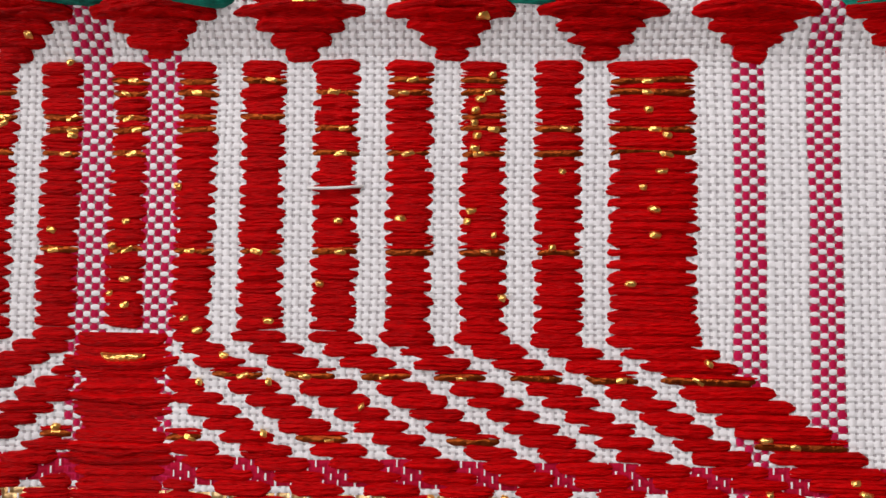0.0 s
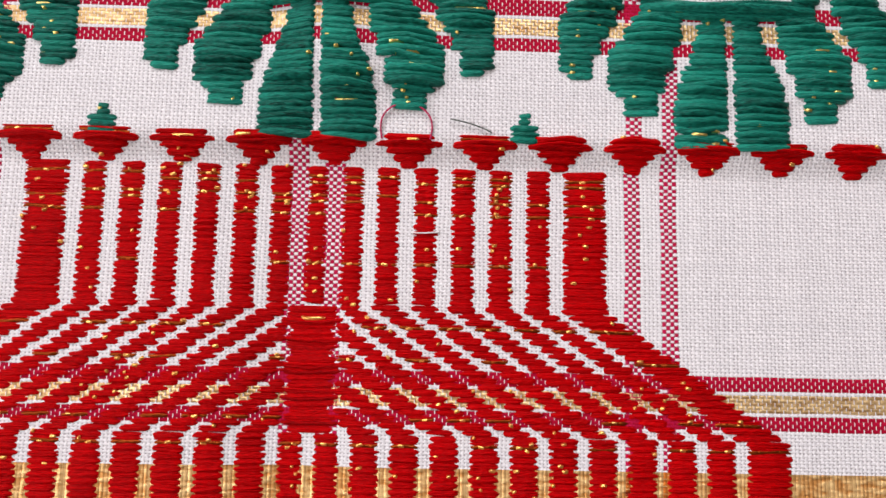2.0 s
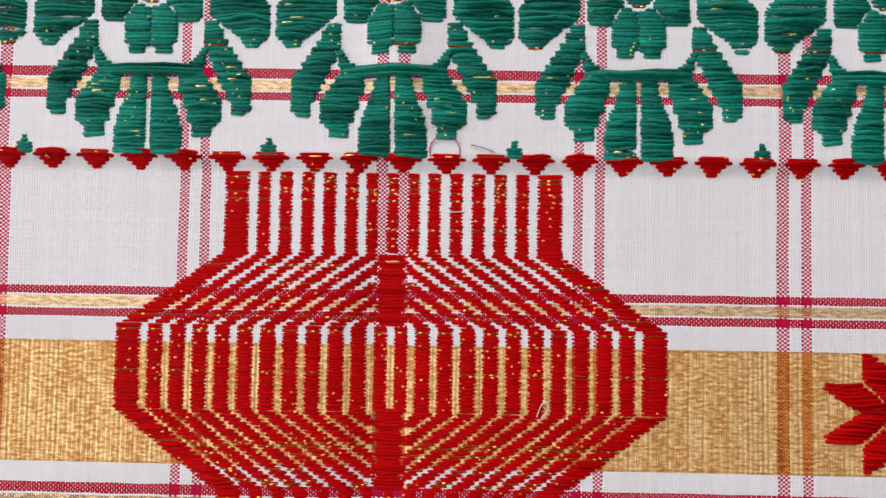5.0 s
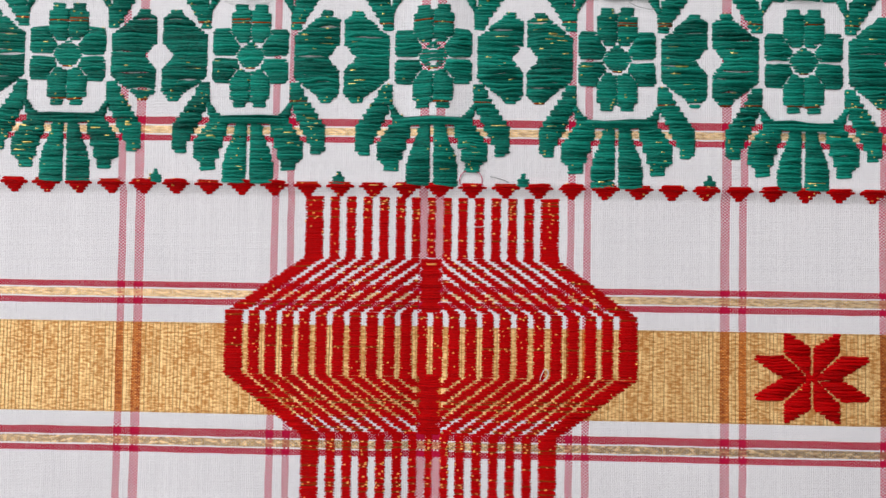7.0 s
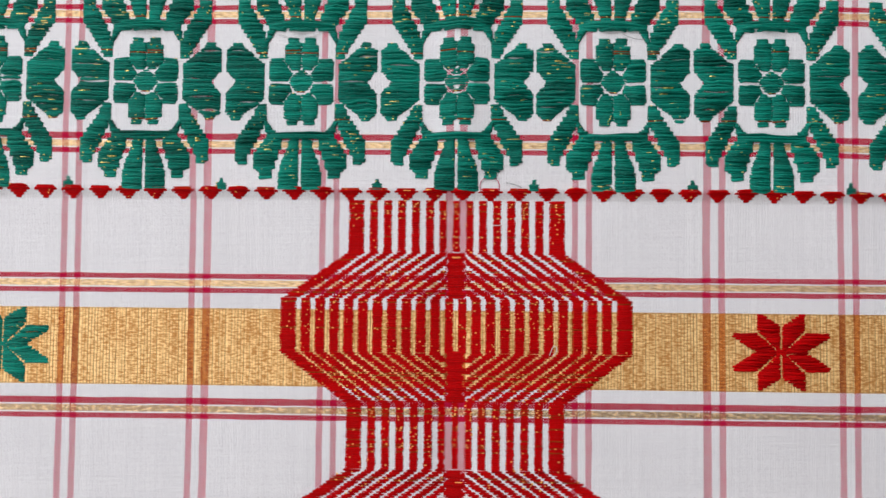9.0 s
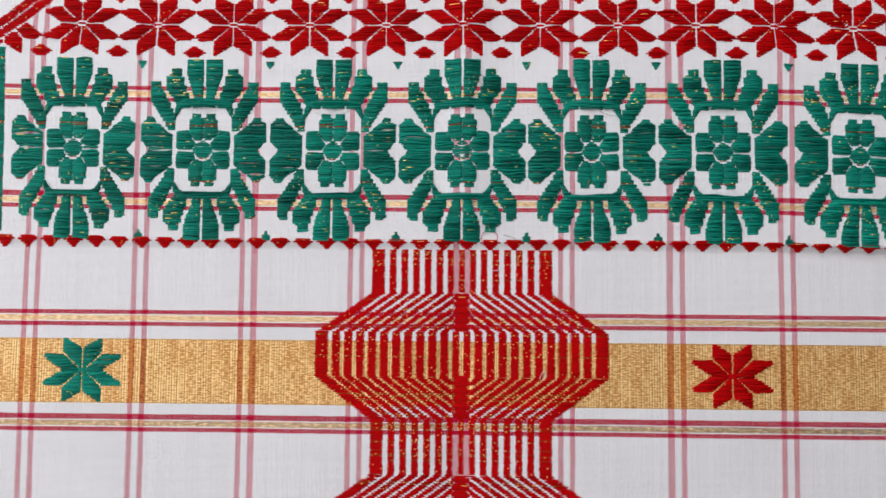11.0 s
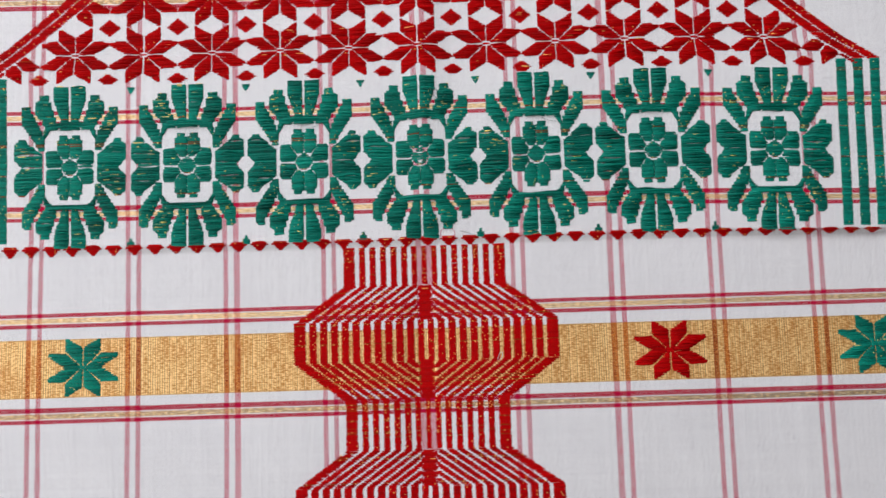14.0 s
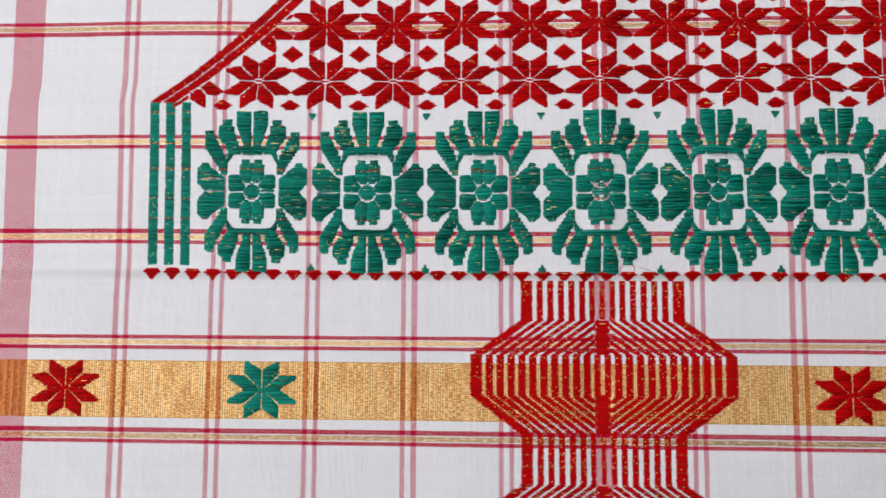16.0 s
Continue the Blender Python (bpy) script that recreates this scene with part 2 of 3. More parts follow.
def floats_mesh(name, runs, mats, fine=False):
    """Each run (x0, x1, y, half, lift, mat) is one float of yarn: a rounded strand that dips into the cloth at both ends."""
    verts, faces, index, base = [], [], [], 0
    strands = []
    for x0, x1, y, half, lift, mat, *more in runs:
        bow = more[0] if more else 0.0
        if mat or not fine:
            strands.append((x0, x1, y, half, lift, (0, 1, 0, 2)[mat], bow))
        else:      # three yarns lie side by side in one float
            for off, up in ((-0.40, 0.80), (0.42, 0.84), (0.0, 1.0)):
                strands.append((x0 + rng.normal(0.05, 0.07), x1 - rng.normal(0.05, 0.07), y, half * 0.52, lift * up, mat, bow, off * half + rng.normal(0, 0.03)))
    for x0, x1, y, half, lift, mat, bow, *aside in strands:
        length = x1 - x0
        n = 6 if length < 9 else 8 + int(length / 8)
        e = min(0.95, 0.24 * length) / length
        t = np.r_[0, e * 0.35, np.linspace(e, 1 - e, n - 4), 1 - e * 0.35, 1]
        body = np.r_[0.22, 0.66, np.full(n - 4, 1.0), 0.66, 0.22]
        high = np.sin(math.pi * np.clip(t, 0, 1)) ** 0.6      # a long float stands up loosely in the middle
        lift = lift + 0.045 * max(length - 4, 0) * (lift > 0.25)
        sway = rng.normal(0, 0.07, n) + rng.normal(0, 0.05) * (t - 0.5) * 2
        if length > 6:
            sway += (0.4 if aside else 1.0) * (rng.normal(0, 0.20) * np.sin(math.pi * t) + rng.normal(0, 0.12) * np.sin(2 * math.pi * t) + rng.normal(0, 0.05, n))
        if length > 11:      # long floats lie loose and slip over their neighbours
            sway += (0.5 if aside else 1.0) * rng.normal(0, 0.22) * np.sin(math.pi * t) * np.sin(2 * math.pi * t + rng.uniform(0, 6))
        sway += bow * (1 - (2 * t - 1) ** 2)
        body = body * (1 + rng.normal(0, 0.06, n))
        if aside:
            sway += aside[0] * np.clip(body, 0, 1)
        xs = x0 + t * length
        ys = y + sway[:, None] + np.cos(SECTION)[None] * (half * body)[:, None]
        zs = -0.12 + (0.12 + lift) * high[:, None] * np.sin(SECTION)[None] * (1 + rng.normal(0, 0.1))
        verts.append(place(np.repeat(xs, 5).reshape(n, 5), ys, zs).reshape(-1, 3))
        for a in range(n - 1):
            for b in range(4):
                i = base + a * 5 + b
                faces.append((i, i + 1, i + 6, i + 5))
        index += [mat] * (4 * (n - 1))
        base += 5 * n
    return mesh_from(name, np.concatenate(verts), faces, mats, index)


def scan(poly, step=0.0):
    """Rows of floats that fill a polygon, with the stepped ends of a woven figure."""
    pts = np.array(poly, float)
    lo, hi = pts[:, 1].min(), pts[:, 1].max()
    out = []
    for j in range(math.ceil(lo / PITCH - 0.5), math.floor(hi / PITCH - 0.5) + 1):
        y = (j + 0.5) * PITCH
        xs = []
        for (ax, ay), (bx, by) in zip(pts, np.roll(pts, -1, 0)):
            if (ay <= y) != (by <= y):
                xs.append(ax + (bx - ax) * (y - ay) / (by - ay))
        xs.sort()
        for a, b in zip(xs[::2], xs[1::2]):
            if step:
                a, b = round(a / step) * step, round(b / step) * step
            if b - a > 0.8:
                out.append((a, b, y))
    return out


def gold_row(y):
    """Some picks carry a gold thread along with the yarn, all across the figure."""
    return math.sin(y * 12.9898) * 43758.5453 % 1.0


def dress(rows, half=0.63, lift=0.40, gold=0.26, glints=0.12, grow=0.30, dome=0.0, bow=0.0, loose=0.0):
    """Turn plain rows into floats: most of yarn, some of gold, and short gold glints lying on top."""
    runs, below = [], {}
    for a, b, y in rows:
        below.setdefault(round(y / PITCH - 0.5), []).append((a, b))
    low, tall = min(r[2] for r in rows), max(max(r[2] for r in rows) - min(r[2] for r in rows), PITCH)
    flat = lift
    for a, b, y in rows:
        share = (y - low) / tall
        lift = flat + dome * math.sin(math.pi * min(max(share * 0.9 + 0.05, 0), 1)) ** 0.7      # the figure swells in its middle
        arc = bow * share + (rng.normal(0, loose) if loose else 0.0)
        # a lower layer of yarn fills the hollow towards the next row
        for p, q in below.get(round(y / PITCH - 0.5) + 1, ()):
            lo, hi = max(a, p) + 0.1, min(b, q) - 0.1
            if hi - lo > 1.5:
                runs.append((lo, hi, y + PITCH / 2, half * 0.8, lift * 0.42, 2, arc))
        a, b = a - grow + rng.normal(0, 0.09), b + grow + rng.normal(0, 0.09)
        if gold_row(y) < gold and rng.random() < 0.65 and b - a < 9:
            # gold pick: dark reflection put into its colour, bright glint as a separate bead
            runs.append((a + 0.1, b - 0.1, y - 0.1, half * 0.6, lift * 0.7, 3))
            runs.append((a, b, y + half * 0.6, half * 0.45, lift * 0.7, 0))
            if rng.random() < 0.65:
                m = rng.uniform(a + 0.3 * (b - a), b - 0.3 * (b - a))
                runs.append((m - 0.7, m + 0.7, y - 0.1, half * 0.5, lift * 0.95, 1))
        else:
            runs.append((a, b, y, half * (1 + rng.normal(0, 0.10)), lift * (1 + rng.normal(0, 0.25)) * (1.25 if b - a > 5 else 1.0), 0, arc))
        clump = max(0.0, 0.75 + 1.5 * math.sin(0.11 * a + 0.9) * math.sin(0.17 * y + 0.043 * a))
        if rng.random() < glints * clump and b - a > 1.6:
            w = min((b - a) * rng.uniform(0.35, 0.85), rng.uniform(1.6, 7.5))
            s = rng.uniform(a + 0.1 * (b - a), b - w - 0.1 * (b - a)) if b - a > w * 1.3 else a
            arch = math.sin(math.pi * (s + w / 2 - a) / (b - a)) ** 0.6
            thick = rng.uniform(0.34, 0.58)
            if b - a < 9.5:      # on the narrow bars the metal shows as short beads
                w, thick = rng.uniform(0.6, 1.3), 0.36
                s = rng.uniform(a + 0.1, max(b - w - 0.1, a + 0.2))
            runs.append((s, s + w, y + half * rng.uniform(0.4, 0.9), thick, (lift + 0.045 * max(b - a - 4, 0)) * arch + 0.22, 1, arc))
    return runs


def part(name, mesh, parent, label=""):
    ob = new(name, mesh)
    ob.parent = parent
    if label:
        ob["label"] = label
    return ob


def backing_mesh(name, rows, mats, lift):
    """The unbroken under-layer of a bar: one strip of yarn that joins its rows."""
    t = np.linspace(0, 1, 5)
    verts, faces = [], []
    for i, (a, b, y) in enumerate(rows):
        xs = a + 0.15 + t * (b - a - 0.3)
        for up, z in ((-0.3, 1.0), (0.3, 1.0)):
            verts.append(place(xs, np.full(5, y + up), (0.30 * lift * z + 0.05) * np.sin(math.pi * t) ** 0.5 - 0.05))
    for i in range(2 * len(rows) - 1):
        for j in range(4):
            k = 5 * i + j
            faces.append((k, k + 1, k + 6, k + 5))
    return mesh_from(name, np.concatenate(verts), faces, mats, [0] * len(faces))


def near_figure(name, rows, mats, parent, label="", **how):
    """A bar of an under-layer, on which each float of yarn and each gold thread is a part of its own."""
    bar = part(name, backing_mesh(name, rows, mats, how.get("lift", 0.4)), parent, label)
    for r in dress(rows, **how):
        if r[5] == 0:
            part("yarn_float", floats_mesh("yarn_float", [r], mats, True), bar)
        elif r[5] != 2:
            part("gold_thread", floats_mesh("gold_thread", [r], mats), bar)
    return bar


def figure(name, rows, mats, parent, label="", **how):
    if not rows:
        return None
    return part(name, floats_mesh(name, dress(rows, **how), mats), parent, label)


REDS, GREENS = [RED, GOLD, SHADED_GOLD], [GREEN, PALE_GOLD, SHADED_GOLD]

# ---- added room, unseen round the table: closes the place and shapes the light ----
def box(bm, x0, y0, z0, x1, y1, z1):
    r = bmesh.ops.create_cube(bm, size=1.0, matrix=Matrix.Translation(((x0 + x1) / 2, (y0 + y1) / 2, (z0 + z1) / 2)) @ Matrix.Diagonal((x1 - x0, y1 - y0, z1 - z0, 1)))
    return r["verts"]


def built(name, boxes, mat, bevel=0.0, parent=None):
    bm = bmesh.new()
    for b in boxes:
        box(bm, *b)
    if bevel:
        bmesh.ops.bevel(bm, geom=bm.edges[:], offset=bevel, segments=2, affect="EDGES", profile=0.5)
    me = bpy.data.meshes.new(name)
    bm.to_mesh(me)
    bm.free()
    me.materials.append(mat)
    ob = new(name, me)
    ob.parent = parent
    return ob


PLASTER = plain_material("wall_plaster", (0.42, 0.40, 0.38), 0.9)
TIMBER = plain_material("table_timber", (0.13, 0.08, 0.045), 0.5, 14.0, 0.3)
FLOORING = plain_material("floor_screed", (0.30, 0.27, 0.24), 0.7, 8.0, 0.2)
X, Y, LOW, TOP = 2.0, 1.7, -0.7525, 1.95
tagged(built("floor", [(-X - .1, -Y - .1, LOW - .1, X + .1, Y + .1, LOW)], FLOORING), "plain brown screed floor under the table", "floor", kind="structure")
# ceiling added dark, to cut the fill light and darken what the gold reflects
tagged(built("ceiling", [(-X - .1, -Y - .1, TOP, X + .1, Y + .1, TOP + .1)], TIMBER), "added unseen timber ceiling, dark to deepen the gold reflections", "ceiling", kind="structure")
tagged(built("wall_south", [(-X, -Y - .1, LOW, X, -Y, TOP)], PLASTER), "plain pale plaster wall of the added unseen room", "wall", kind="structure")
tagged(built("wall_east", [(X, -Y - .1, LOW, X + .1, Y + .1, TOP)], PLASTER), "plain pale plaster wall of the added unseen room", "wall", kind="structure")
tagged(built("wall_north", [(-X, Y, LOW, -1.1, Y + .1, TOP), (.7, Y, LOW, X, Y + .1, TOP), (-1.1, Y, LOW, .7, Y + .1, .5), (-1.1, Y, 1.9, .7, Y + .1, TOP)], PLASTER), "added unseen pale plaster wall, open where a lamp stands", "wall", kind="structure")
tagged(built("wall_west", [(-X - .1, -Y - .1, LOW, -X, -1.1, TOP), (-X - .1, .5, LOW, -X, Y + .1, TOP), (-X - .1, -1.1, LOW, -X, .5, .5), (-X - .1, -1.1, 1.9, -X, .5, TOP)], PLASTER), "added unseen pale plaster wall, open where a lamp stands", "wall", kind="structure")

table = tagged(new("table"), "brown wooden table under the spread cloth", "table")
table.location = (0, 0, LOW)
built("tabletop", [(-.6, -.55, .72, .6, .55, .75)], TIMBER, 0.004, table)
for sx in (-1, 1):
    for sy in (-1, 1):
        built("leg", [(sx * .52 - .03, sy * .47 - .03, 0.0, sx * .52 + .03, sy * .47 + .03, .72)], TIMBER, 0.004, table)

# ---- the cloth ----
def cloth_mesh():
    xs = np.linspace(-410, 410, 329)
    ys = np.r_[np.linspace(-380, -92.5, 110), np.linspace(-90, -55.5, 16), np.linspace(-53.5, -24, 14), np.linspace(-22.5, 12, 36), np.linspace(14.5, 380, 140)]
    gx, gy = np.meshgrid(xs, ys)
    nx, ny = len(xs), len(ys)
    verts = place(gx, gy, np.zeros_like(gx)).reshape(-1, 3)
    i = (np.arange(ny - 1)[:, None] * nx + np.arange(nx - 1)[None]).reshape(-1)
    faces = np.stack([i, i + 1, i + nx + 1, i + nx], -1)
    mid = gy.reshape(-1)[faces].mean(1)
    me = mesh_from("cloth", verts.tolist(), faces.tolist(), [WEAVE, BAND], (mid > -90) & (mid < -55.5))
    uv = np.stack([thread_u(gx), gy], -1).reshape(-1, 2) * MM
    layer = me.uv_layers.new(name="threads")
    layer.data.foreach_set("uv", uv[faces.reshape(-1)].reshape(-1))
    return me


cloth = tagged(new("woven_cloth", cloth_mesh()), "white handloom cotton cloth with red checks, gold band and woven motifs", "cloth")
solid = cloth.modifiers.new("thickness", "SOLIDIFY")
solid.thickness, solid.offset = 0.0005, -1

# ---- lantern column ----
MID = 0.55


def lantern(y_top, neck, waist, whole):
    """A red lantern figure: neck of upright bars, spreading bars, belly of upright bars, closing bars."""
    y0 = y_top - neck          # where the bars begin to spread
    y1, y2, y3 = y0 - 21.0, y0 - 44.6, y0 - 67.0
    for lo, hi in [(y1, y0)] + ([(y3, y2)] if whole else []):
        col = []
        for j, (_, _, y) in enumerate(scan([(-1, lo), (1, lo), (1, hi + 0.5), (-1, hi + 0.5)])):
            w = (4.0, 5.0, 5.0, 4.0)[j % 4]      # bundles of four picks, drawn in at their ends
            col.append((MID - w, MID + w, y + (0.13, 0.04, -0.04, -0.13)[j % 4]))
        (near_figure if whole else figure)("lantern_column", col, REDS, cloth, "red middle column of a woven lantern figure", gold=0.0, glints=0.12, lift=0.25, half=0.64, bow=-0.6)

    def upright(a, b, lo, hi):
        make = near_figure if whole else figure
        rows = scan([(MID + a, lo), (MID + b, lo), (MID + b, hi), (MID + a, hi)])
        if make is near_figure:
            near_figure("lantern_bar", rows, REDS, cloth, grow=0.46, half=0.63, gold=0.30, glints=0.22)
        else:
            figure("lantern_bar", rows, REDS, cloth, grow=0.42)

    spans = [(4.4, 7.6)] + [(10.1 + 6.3 * k, 13.7 + 6.3 * k) for k in range(5)] + [(41.5, 48.4)]
    for lo, hi in [(y0, y_top)] + ([(y3 - waist, y3)] if whole else []):
        upright(-1.5, 1.5, lo, hi)
        for a, b in spans:
            upright(a, b, lo, hi)
            upright(-b, -a, lo, hi)
    # slanting bars
    slants = [(10.1 + 6.3 * k, 13.7 + 6.3 * k) for k in range(-5, 5)] + [(41.5, 48.4)]
    for near, far in [(y0, y1)] + ([(y3, y2)] if whole else []):
        s = 29.6 / abs(far - near)
        for a, b in slants:
            for side in (-1, 1):
                rows = []
                for _, _, y in scan([(-1, min(near, far)), (1, min(near, far)), (1, max(near, far)), (-1, max(near, far))]):
                    d = abs(y - near) * s
                    p, q = max(a + d, 4.6), b + d
                    if q - p > 0.9:
                        rows.append((MID + p, MID + q, y) if side > 0 else (MID - q, MID - p, y))
                if whole and rows:
                    near_figure("lantern_slanting_bar", rows, REDS, cloth, grow=0.74 if near > far else 1.05, half=0.63, gold=0.22, glints=0.15)
                else:
                    figure("lantern_slanting_bar", rows, REDS, cloth, grow=0.85)
    # belly
    lo, hi = (y2, y1) if whole else (max(y2, -178), y1)
    edge = 1.08
    gaps = [0.0] + [5.9 + 6.46 * k for k in range(11)] + [78.6 + edge]
    for near, far in zip(gaps, gaps[1:]):
        for side in (-1, 1):
            a, b = sorted((side * (near + edge), side * (far - edge)))
            upright(a, b, lo, hi)
    return y3 - waist


low = lantern(-6.5, 23.4, 29.2, True)
lantern(low, 0.0, 0.0, False)

# ---- stars in the gold band ----
def star(x, y, mats, parent, label, clip=None, gold=0.04, glints=0.05):
    def rows_of(poly, sx, sy):
        rows = scan([(x + sx * px, y + sy * py) for px, py in poly], 0.35)
        if clip:
            rows = [(max(a, -clip(r)), min(b, clip(r)), r) for a, b, r in rows]
            rows = [r for r in rows if r[1] - r[0] > 1.0]
        return rows

    tall = [(0.6, 1.0), (0.6, 11.6), (10.3, 17.6), (10.3, 9.6), (1.8, 1.4)]
    wide = [(1.8, 0.3), (11.0, 0.3), (20.9, 6.6), (20.6, 8.2), (11.6, 8.9), (2.6, 1.2)]
    heart = [(x - 1.9, x + 1.9, r) for _, _, r in scan([(x - 2, y - 0.9), (x + 2, y - 0.9), (x + 2, y + 0.9), (x - 2, y + 0.9)])]
    if clip:
        heart = [h for h in heart if abs(x) + 2 < clip(h[2])]
    motif, pieces = None, [rows_of(p, sx, sy) for p in (tall, wide) for sx in (-1, 1) for sy in (-1, 1)]
    pieces = [p for p in [heart] + pieces if p]
    for rows in pieces:
        if motif is None:
            motif = near_figure("star_motif", rows, mats, parent, label, gold=gold, glints=glints, half=0.70, lift=0.5, grow=0.55, dome=0.45)
        else:
            figure("petal", rows, mats, motif, gold=gold, glints=glints, half=0.70, lift=0.5, grow=0.55, dome=0.45)


BAND_STARS = ((-325.4, RED), (-203.8, GREEN), (144.2, RED), (264.4, GREEN))
for x, yarn in BAND_STARS:
    colour = "red" if yarn == RED else "green"
    star(x, -72.4, [yarn, GOLD if yarn == RED else PALE_GOLD, SHADED_GOLD], cloth, colour + " eight-pointed star woven into the gold band", gold=0.0, glints=0.03)

# ---- tuck edge: row of red points ----
for k in range(-22, 22):
    x = 12.62 * k + 3.2
    if abs(x) < 279:
        rows = scan([(x - 3.9, -1.0), (x - 4.5, -2.0), (x - 5.5, -2.3), (x - 5.3, -3.0), (x - 4.0, -3.3), (x - 2.9, -4.5), (x - 1.7, -5.3), (x - 0.9, -6.6), (x + 0.9, -6.6), (x + 1.7, -5.3), (x + 2.9, -4.5), (x + 4.0, -3.3), (x + 5.3, -3.0), (x + 5.5, -2.3), (x + 4.5, -2.0), (x + 3.9, -1.0)])
        near_figure("red_point", rows, REDS, cloth, gold=0.05, glints=0.30, lift=0.45, half=0.68, bow=0.5, dome=0.1, grow=0.25)

# ---- green flower band ----
FLOWER_Y = 47.0
P_FAN = [(0.8, 26.0), (4.9, 26.0), (6.3, 31.0), (8.3, 36.5), (9.6, 41.0), (9.6, 48.8), (0.8, 48.8)]
P_LEAF = [(7.2, 24.6), (15.2, 24.6), (18.2, 29.4), (21.4, 33.4), (21.4, 38.4), (18.8, 41.2), (17.5, 44.2), (13.3, 44.2), (12.2, 41.2), (11.1, 37.0), (9.4, 32.0)]
P_SIDE = [(15.7, 10.0), (18.6, 10.0), (21.8, 15.4), (25.2, 20.4), (28.7, 26.0), (29.3, 34.2), (28.5, 37.4), (24.5, 37.4), (23.4, 33.6), (20.9, 29.0), (18.0, 23.6), (16.1, 18.4)]
P_INNER = [(0.7, 6.4), (2.2, 5.6), (3.8, 5.2), (6.4, 8.2), (7.2, 9.6), (7.2, 16.2), (5.7, 16.8), (5.3, 19.4), (2.4, 19.4), (2.2, 17.8), (0.6, 17.0)]
P_ROUND = [(6.4, 0.3), (12.8, 0.3), (14.3, 2.4), (14.3, 8.0), (12.8, 10.7), (8.6, 10.7), (7.9, 7.8), (6.0, 5.2), (4.8, 4.2), (5.4, 2.0)]
P_HEART = [(-5.4, 0), (-2.8, 3.6), (0, 5.2), (2.8, 3.6), (5.4, 0), (2.8, -3.6), (0, -5.2), (-2.8, -3.6)]
P_WING = [(16.6, 0.0), (29.6, 0.0), (34.5, 5.2), (34.5, 14.8), (32.0, 15.2), (31.6, 17.4), (27.4, 17.4), (26.6, 15.4), (17.0, 8.2)]
P_ARC = [(-15.0, 26.4), (-17.2, 16.6), (-15.4, 17.6), (-12.0, 22.2), (-7, 23.2), (0, 23.0), (7, 23.2), (12.0, 22.2), (15.4, 17.6), (17.2, 16.6), (15.0, 26.4)]


def flower(x):
    def rows_of(poly, sx, sy, step=0.7):
        tall = 1.03 if sy > 0 else 1.0      # the upper half is woven a little longer
        return [(a + x, b + x, y) for a, b, y in scan([(sx * px, FLOWER_Y + sy * py * tall) for px, py in poly], step)]

    motif = figure("flower_motif", rows_of(P_HEART, 1, 1), GREENS, cloth, "emerald green woven flower with gold glints", lift=0.5, grow=0.9)
    for sy in (-1, 1):
        figure("arch", rows_of(P_ARC, 1, sy), GREENS, motif, gold=0.0, glints=0.06, half=0.70, lift=0.9, grow=0.1, dome=0.6, bow=0.8 * sy)
        for sx in (-1, 1):
            for name, poly, g in (("petal", P_FAN, 0.34), ("leaf", P_LEAF, 0.46), ("leaf", P_SIDE, 0.46), ("inner_petal", P_INNER, 0.14),
                                  ("inner_petal", P_ROUND, 0.08), ("wing", P_WING, 0.42)):
                figure(name, rows_of(poly, sx, sy, 1.4 if name == "leaf" else 0.7), GREENS, motif, loose={"wing": 0.42, "leaf": 0.18}.get(name, 0.06), gold=0.06, glints=g * 0.95, half=0.68, lift=0.62, dome=0.65, grow=1.0 if name == "inner_petal" else 0.32)


for x in (-212.9, -141.1, -70.2, 0.2, 70.2, 140.6, 212.8):
    flower(x)
for k in range(-3, 3):
    x = 70.2 * k + 35.0
    figure("green_sprig", scan([(x - 2.3, -1.6), (x + 2.3, -1.6), (x + 2.3, 0.7), (x + .9, 0.8), (x + .7, 3.2), (x - .7, 3.2), (x - .9, 0.8), (x - 2.3, 0.7)]), GREENS, cloth, gold=0.0, lift=0.45)
    figure("green_sprig", scan([(x - 2.5, 97.0), (x + 2.5, 97.0), (x + 2.3, 95.2), (x + .5, 92.8), (x - .5, 92.8), (x - 2.3, 95.2)]), GREENS, cloth, gold=0.0, lift=0.45)
for side in (-1, 1):
    for a in (251.4, 261.5, 271.6):
        x0, x1 = sorted((side * a, side * (a + 6.0)))
        figure("green_bar", scan([(x0, 0.6), (x1, 0.6), (x1, 102.4), (x0, 102.4)]), GREENS, cloth, gold=0.06, glints=0.16, lift=0.55)

# ---- red star field and its slanting border ----
def outer(y):
    d = y - 103.5
    return 277.5 - 1.38 * d + 0.003 * d * d


for side in (-1, 1):
    for a, b in ((0.0, 7.6), (8.4, 16.6)):
        rows = []
        for _, _, y in scan([(-1, 103.2), (1, 103.2), (1, 205), (-1, 205)]):
            p, q = outer(y) - b, outer(y) - a
            rows.append((p, q, y) if side > 0 else (-q, -p, y))
        figure("slanting_border", rows, REDS, cloth, gold=0.0, glints=0.25, lift=0.45)


def inside(y):
    return outer(y) - 18.2


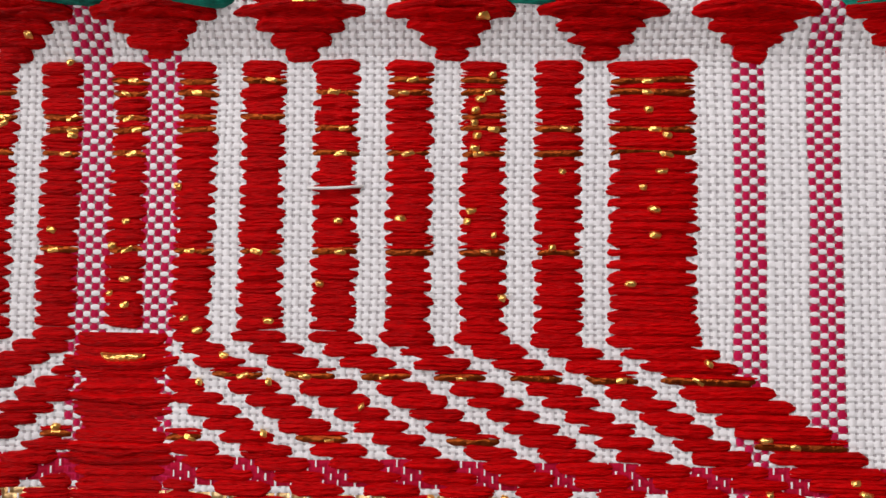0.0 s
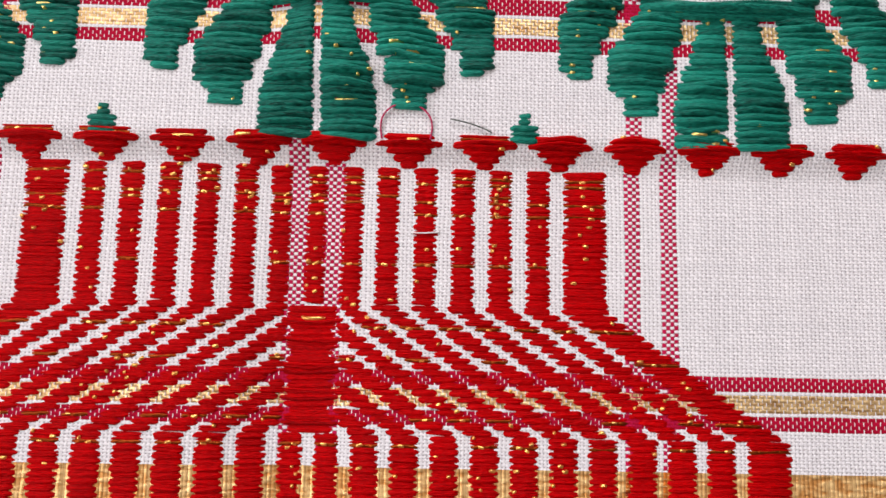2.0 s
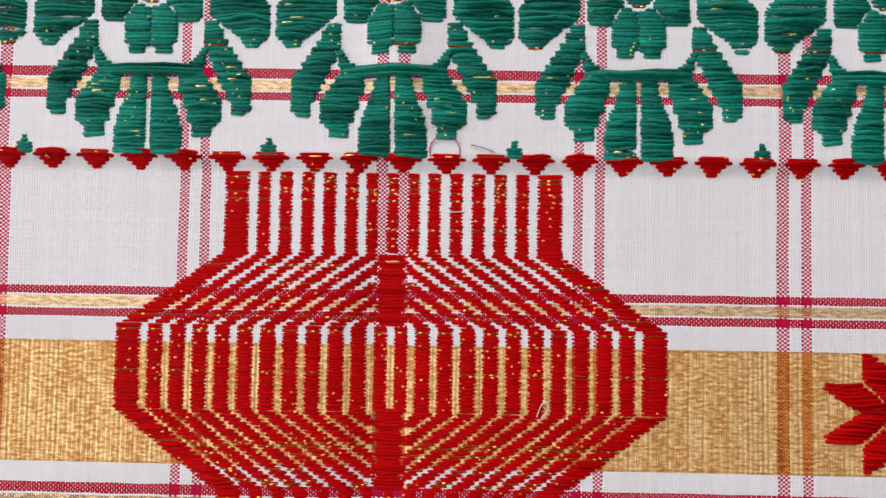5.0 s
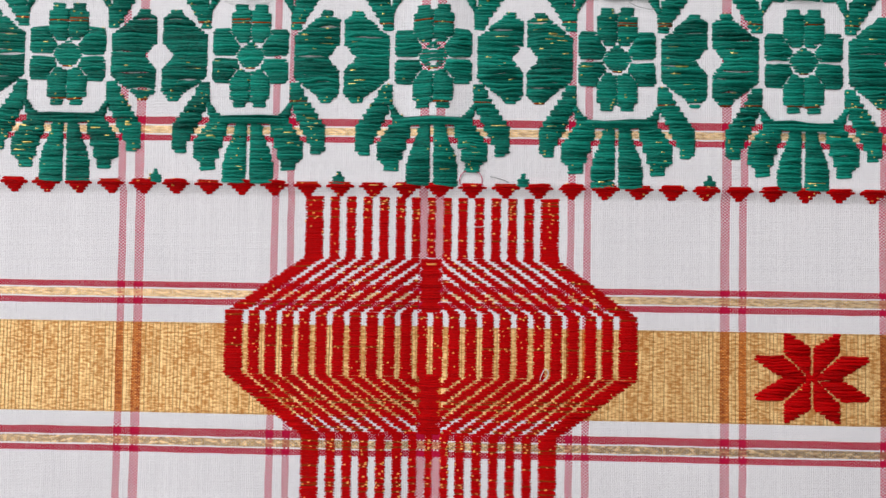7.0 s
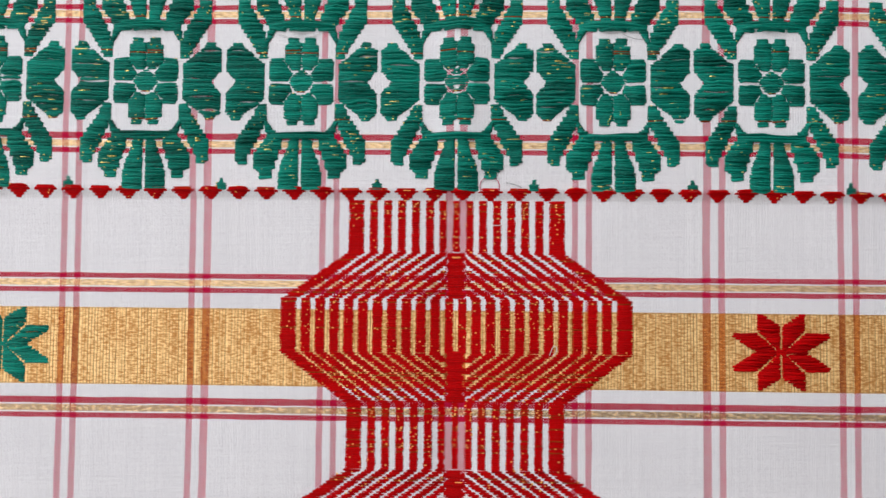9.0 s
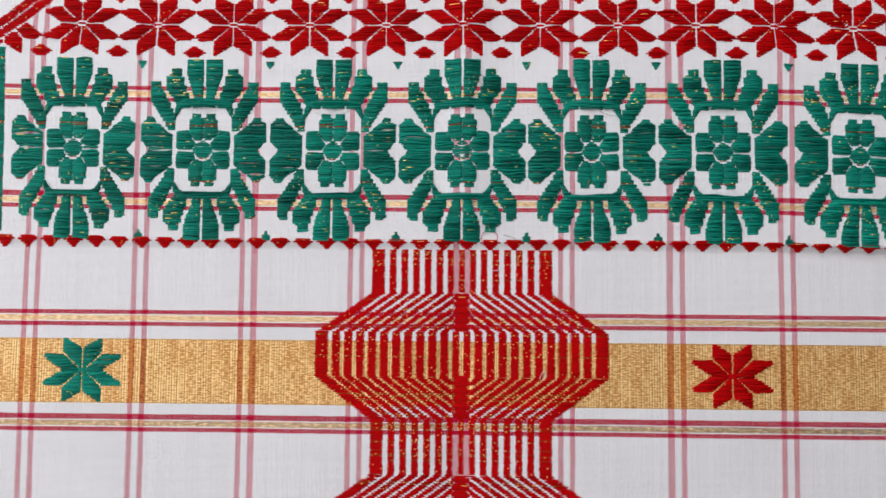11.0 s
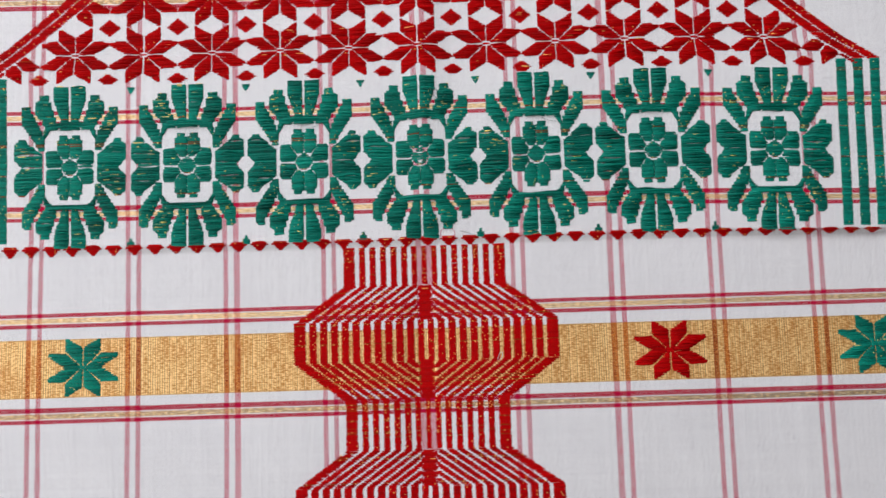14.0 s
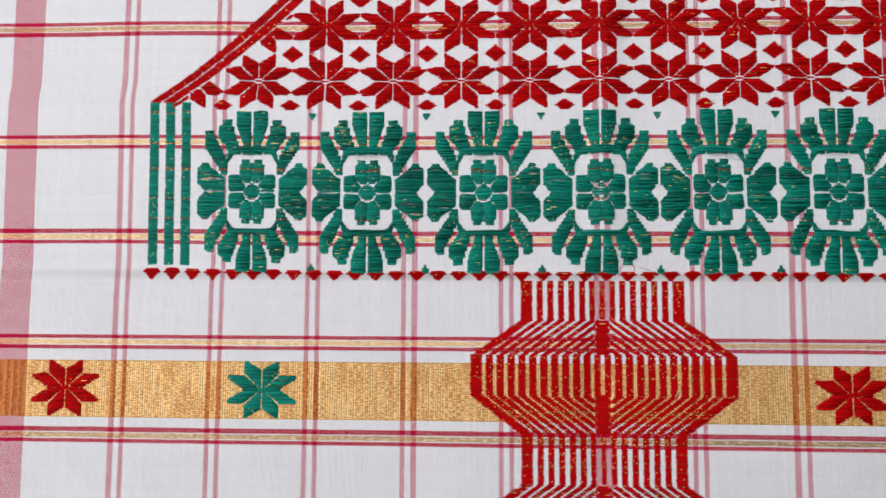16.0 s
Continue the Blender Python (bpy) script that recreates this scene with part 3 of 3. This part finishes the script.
for row in range(3):
    y = 117.0 + 35.3 * row
    for k in range(-6, 7):
        if abs(42.2 * k) - 20 < inside(y):
            star(42.2 * k + 0.4, y, REDS, cloth, "red eight-pointed star in the woven star field", inside, 0.05, 0.10)
    for k in range(-7, 7):
        x = 42.2 * (k + 0.5) + 0.4
        if abs(x) + 7 < inside(y + 18):
            near_figure("small_diamond", scan([(x - 7.2, y + 17.2), (x, y + 22.8), (x + 7.2, y + 17.2), (x, y + 11.8)]), REDS, cloth, gold=0.05)
        if row == 0 and abs(x) + 6 < inside(y - 15):
            near_figure("small_diamond", scan([(x - 6.4, y - 15.6), (x - 1.6, y - 12.4), (x + 1.6, y - 12.4), (x + 6.4, y - 15.6), (x + 2.0, y - 18.6), (x - 2.0, y - 18.6)]), REDS, cloth, gold=0.05)

# ---- stray thread ends ----
def stray(name, pts, radius, mat, label):
    cu = bpy.data.curves.new(name, "CURVE")
    cu.dimensions, cu.bevel_depth, cu.bevel_resolution = "3D", radius * MM, 2
    sp = cu.splines.new("NURBS")
    sp.points.add(len(pts) - 1)
    for p, (x, y, z) in zip(sp.points, pts):
        p.co = (*place(x, y, z), 1)
    sp.use_endpoint_u, sp.order_u = True, 4
    tmp = new(name, cu)
    me = bpy.data.meshes.new_from_object(tmp.evaluated_get(bpy.context.evaluated_depsgraph_get()))
    bpy.data.objects.remove(tmp)
    me.materials.append(mat)
    part(name, me, cloth, label)


stray("thread_loop", [(11.2, -1.8, 0.2), (10.5, 0.8, 0.4), (11.9, 3.4, 0.6), (15.2, 4.3, 0.7), (18.6, 3.3, 0.6), (19.9, 0.7, 0.4), (19.2, -1.8, 0.2)], 0.15, PINK, "loose loop of crimson thread")
stray("weft_skip", [(16.4, -17.2, .1), (17.4, -17.5, .75), (19.4, -17.3, .8), (21.2, -17.1, .1)], 0.13, PALE, "white weft thread floating across a red bar")
stray("thread_end", [(11.5, 83, .5), (8.5, 85, 1.2), (8.3, 88, 1.6), (10.6, 89, 1.8), (12.2, 87, 1.6), (11.2, 85.2, 1.2)], 0.13, GREY, "curled dark thread end")
stray("thread_end", [(74.5, 69.5, .4), (79, 66.5, .9), (84, 66.0, 1.0), (88, 67.5, .5)], 0.1, GREY, "fine dark thread end")
stray("thread_end", [(42.4, -75, .4), (43.5, -70.5, 1.0), (45.5, -70.2, 1.2), (45.8, -73.5, 1.0), (43.6, -75.2, .6)], 0.16, PALE, "pale loop of stray thread")
stray("thread_end", [(29.5, -0.5, .3), (26.5, 1.0, .7), (22.5, 1.6, .6)], 0.12, GREY, "short dark thread end")
stray("thread_end", [(-81, 69.0, .4), (-75, 66.5, .9), (-67, 66.8, .9), (-62.5, 69.2, .4)], 0.16, PALE, "pale stray thread")
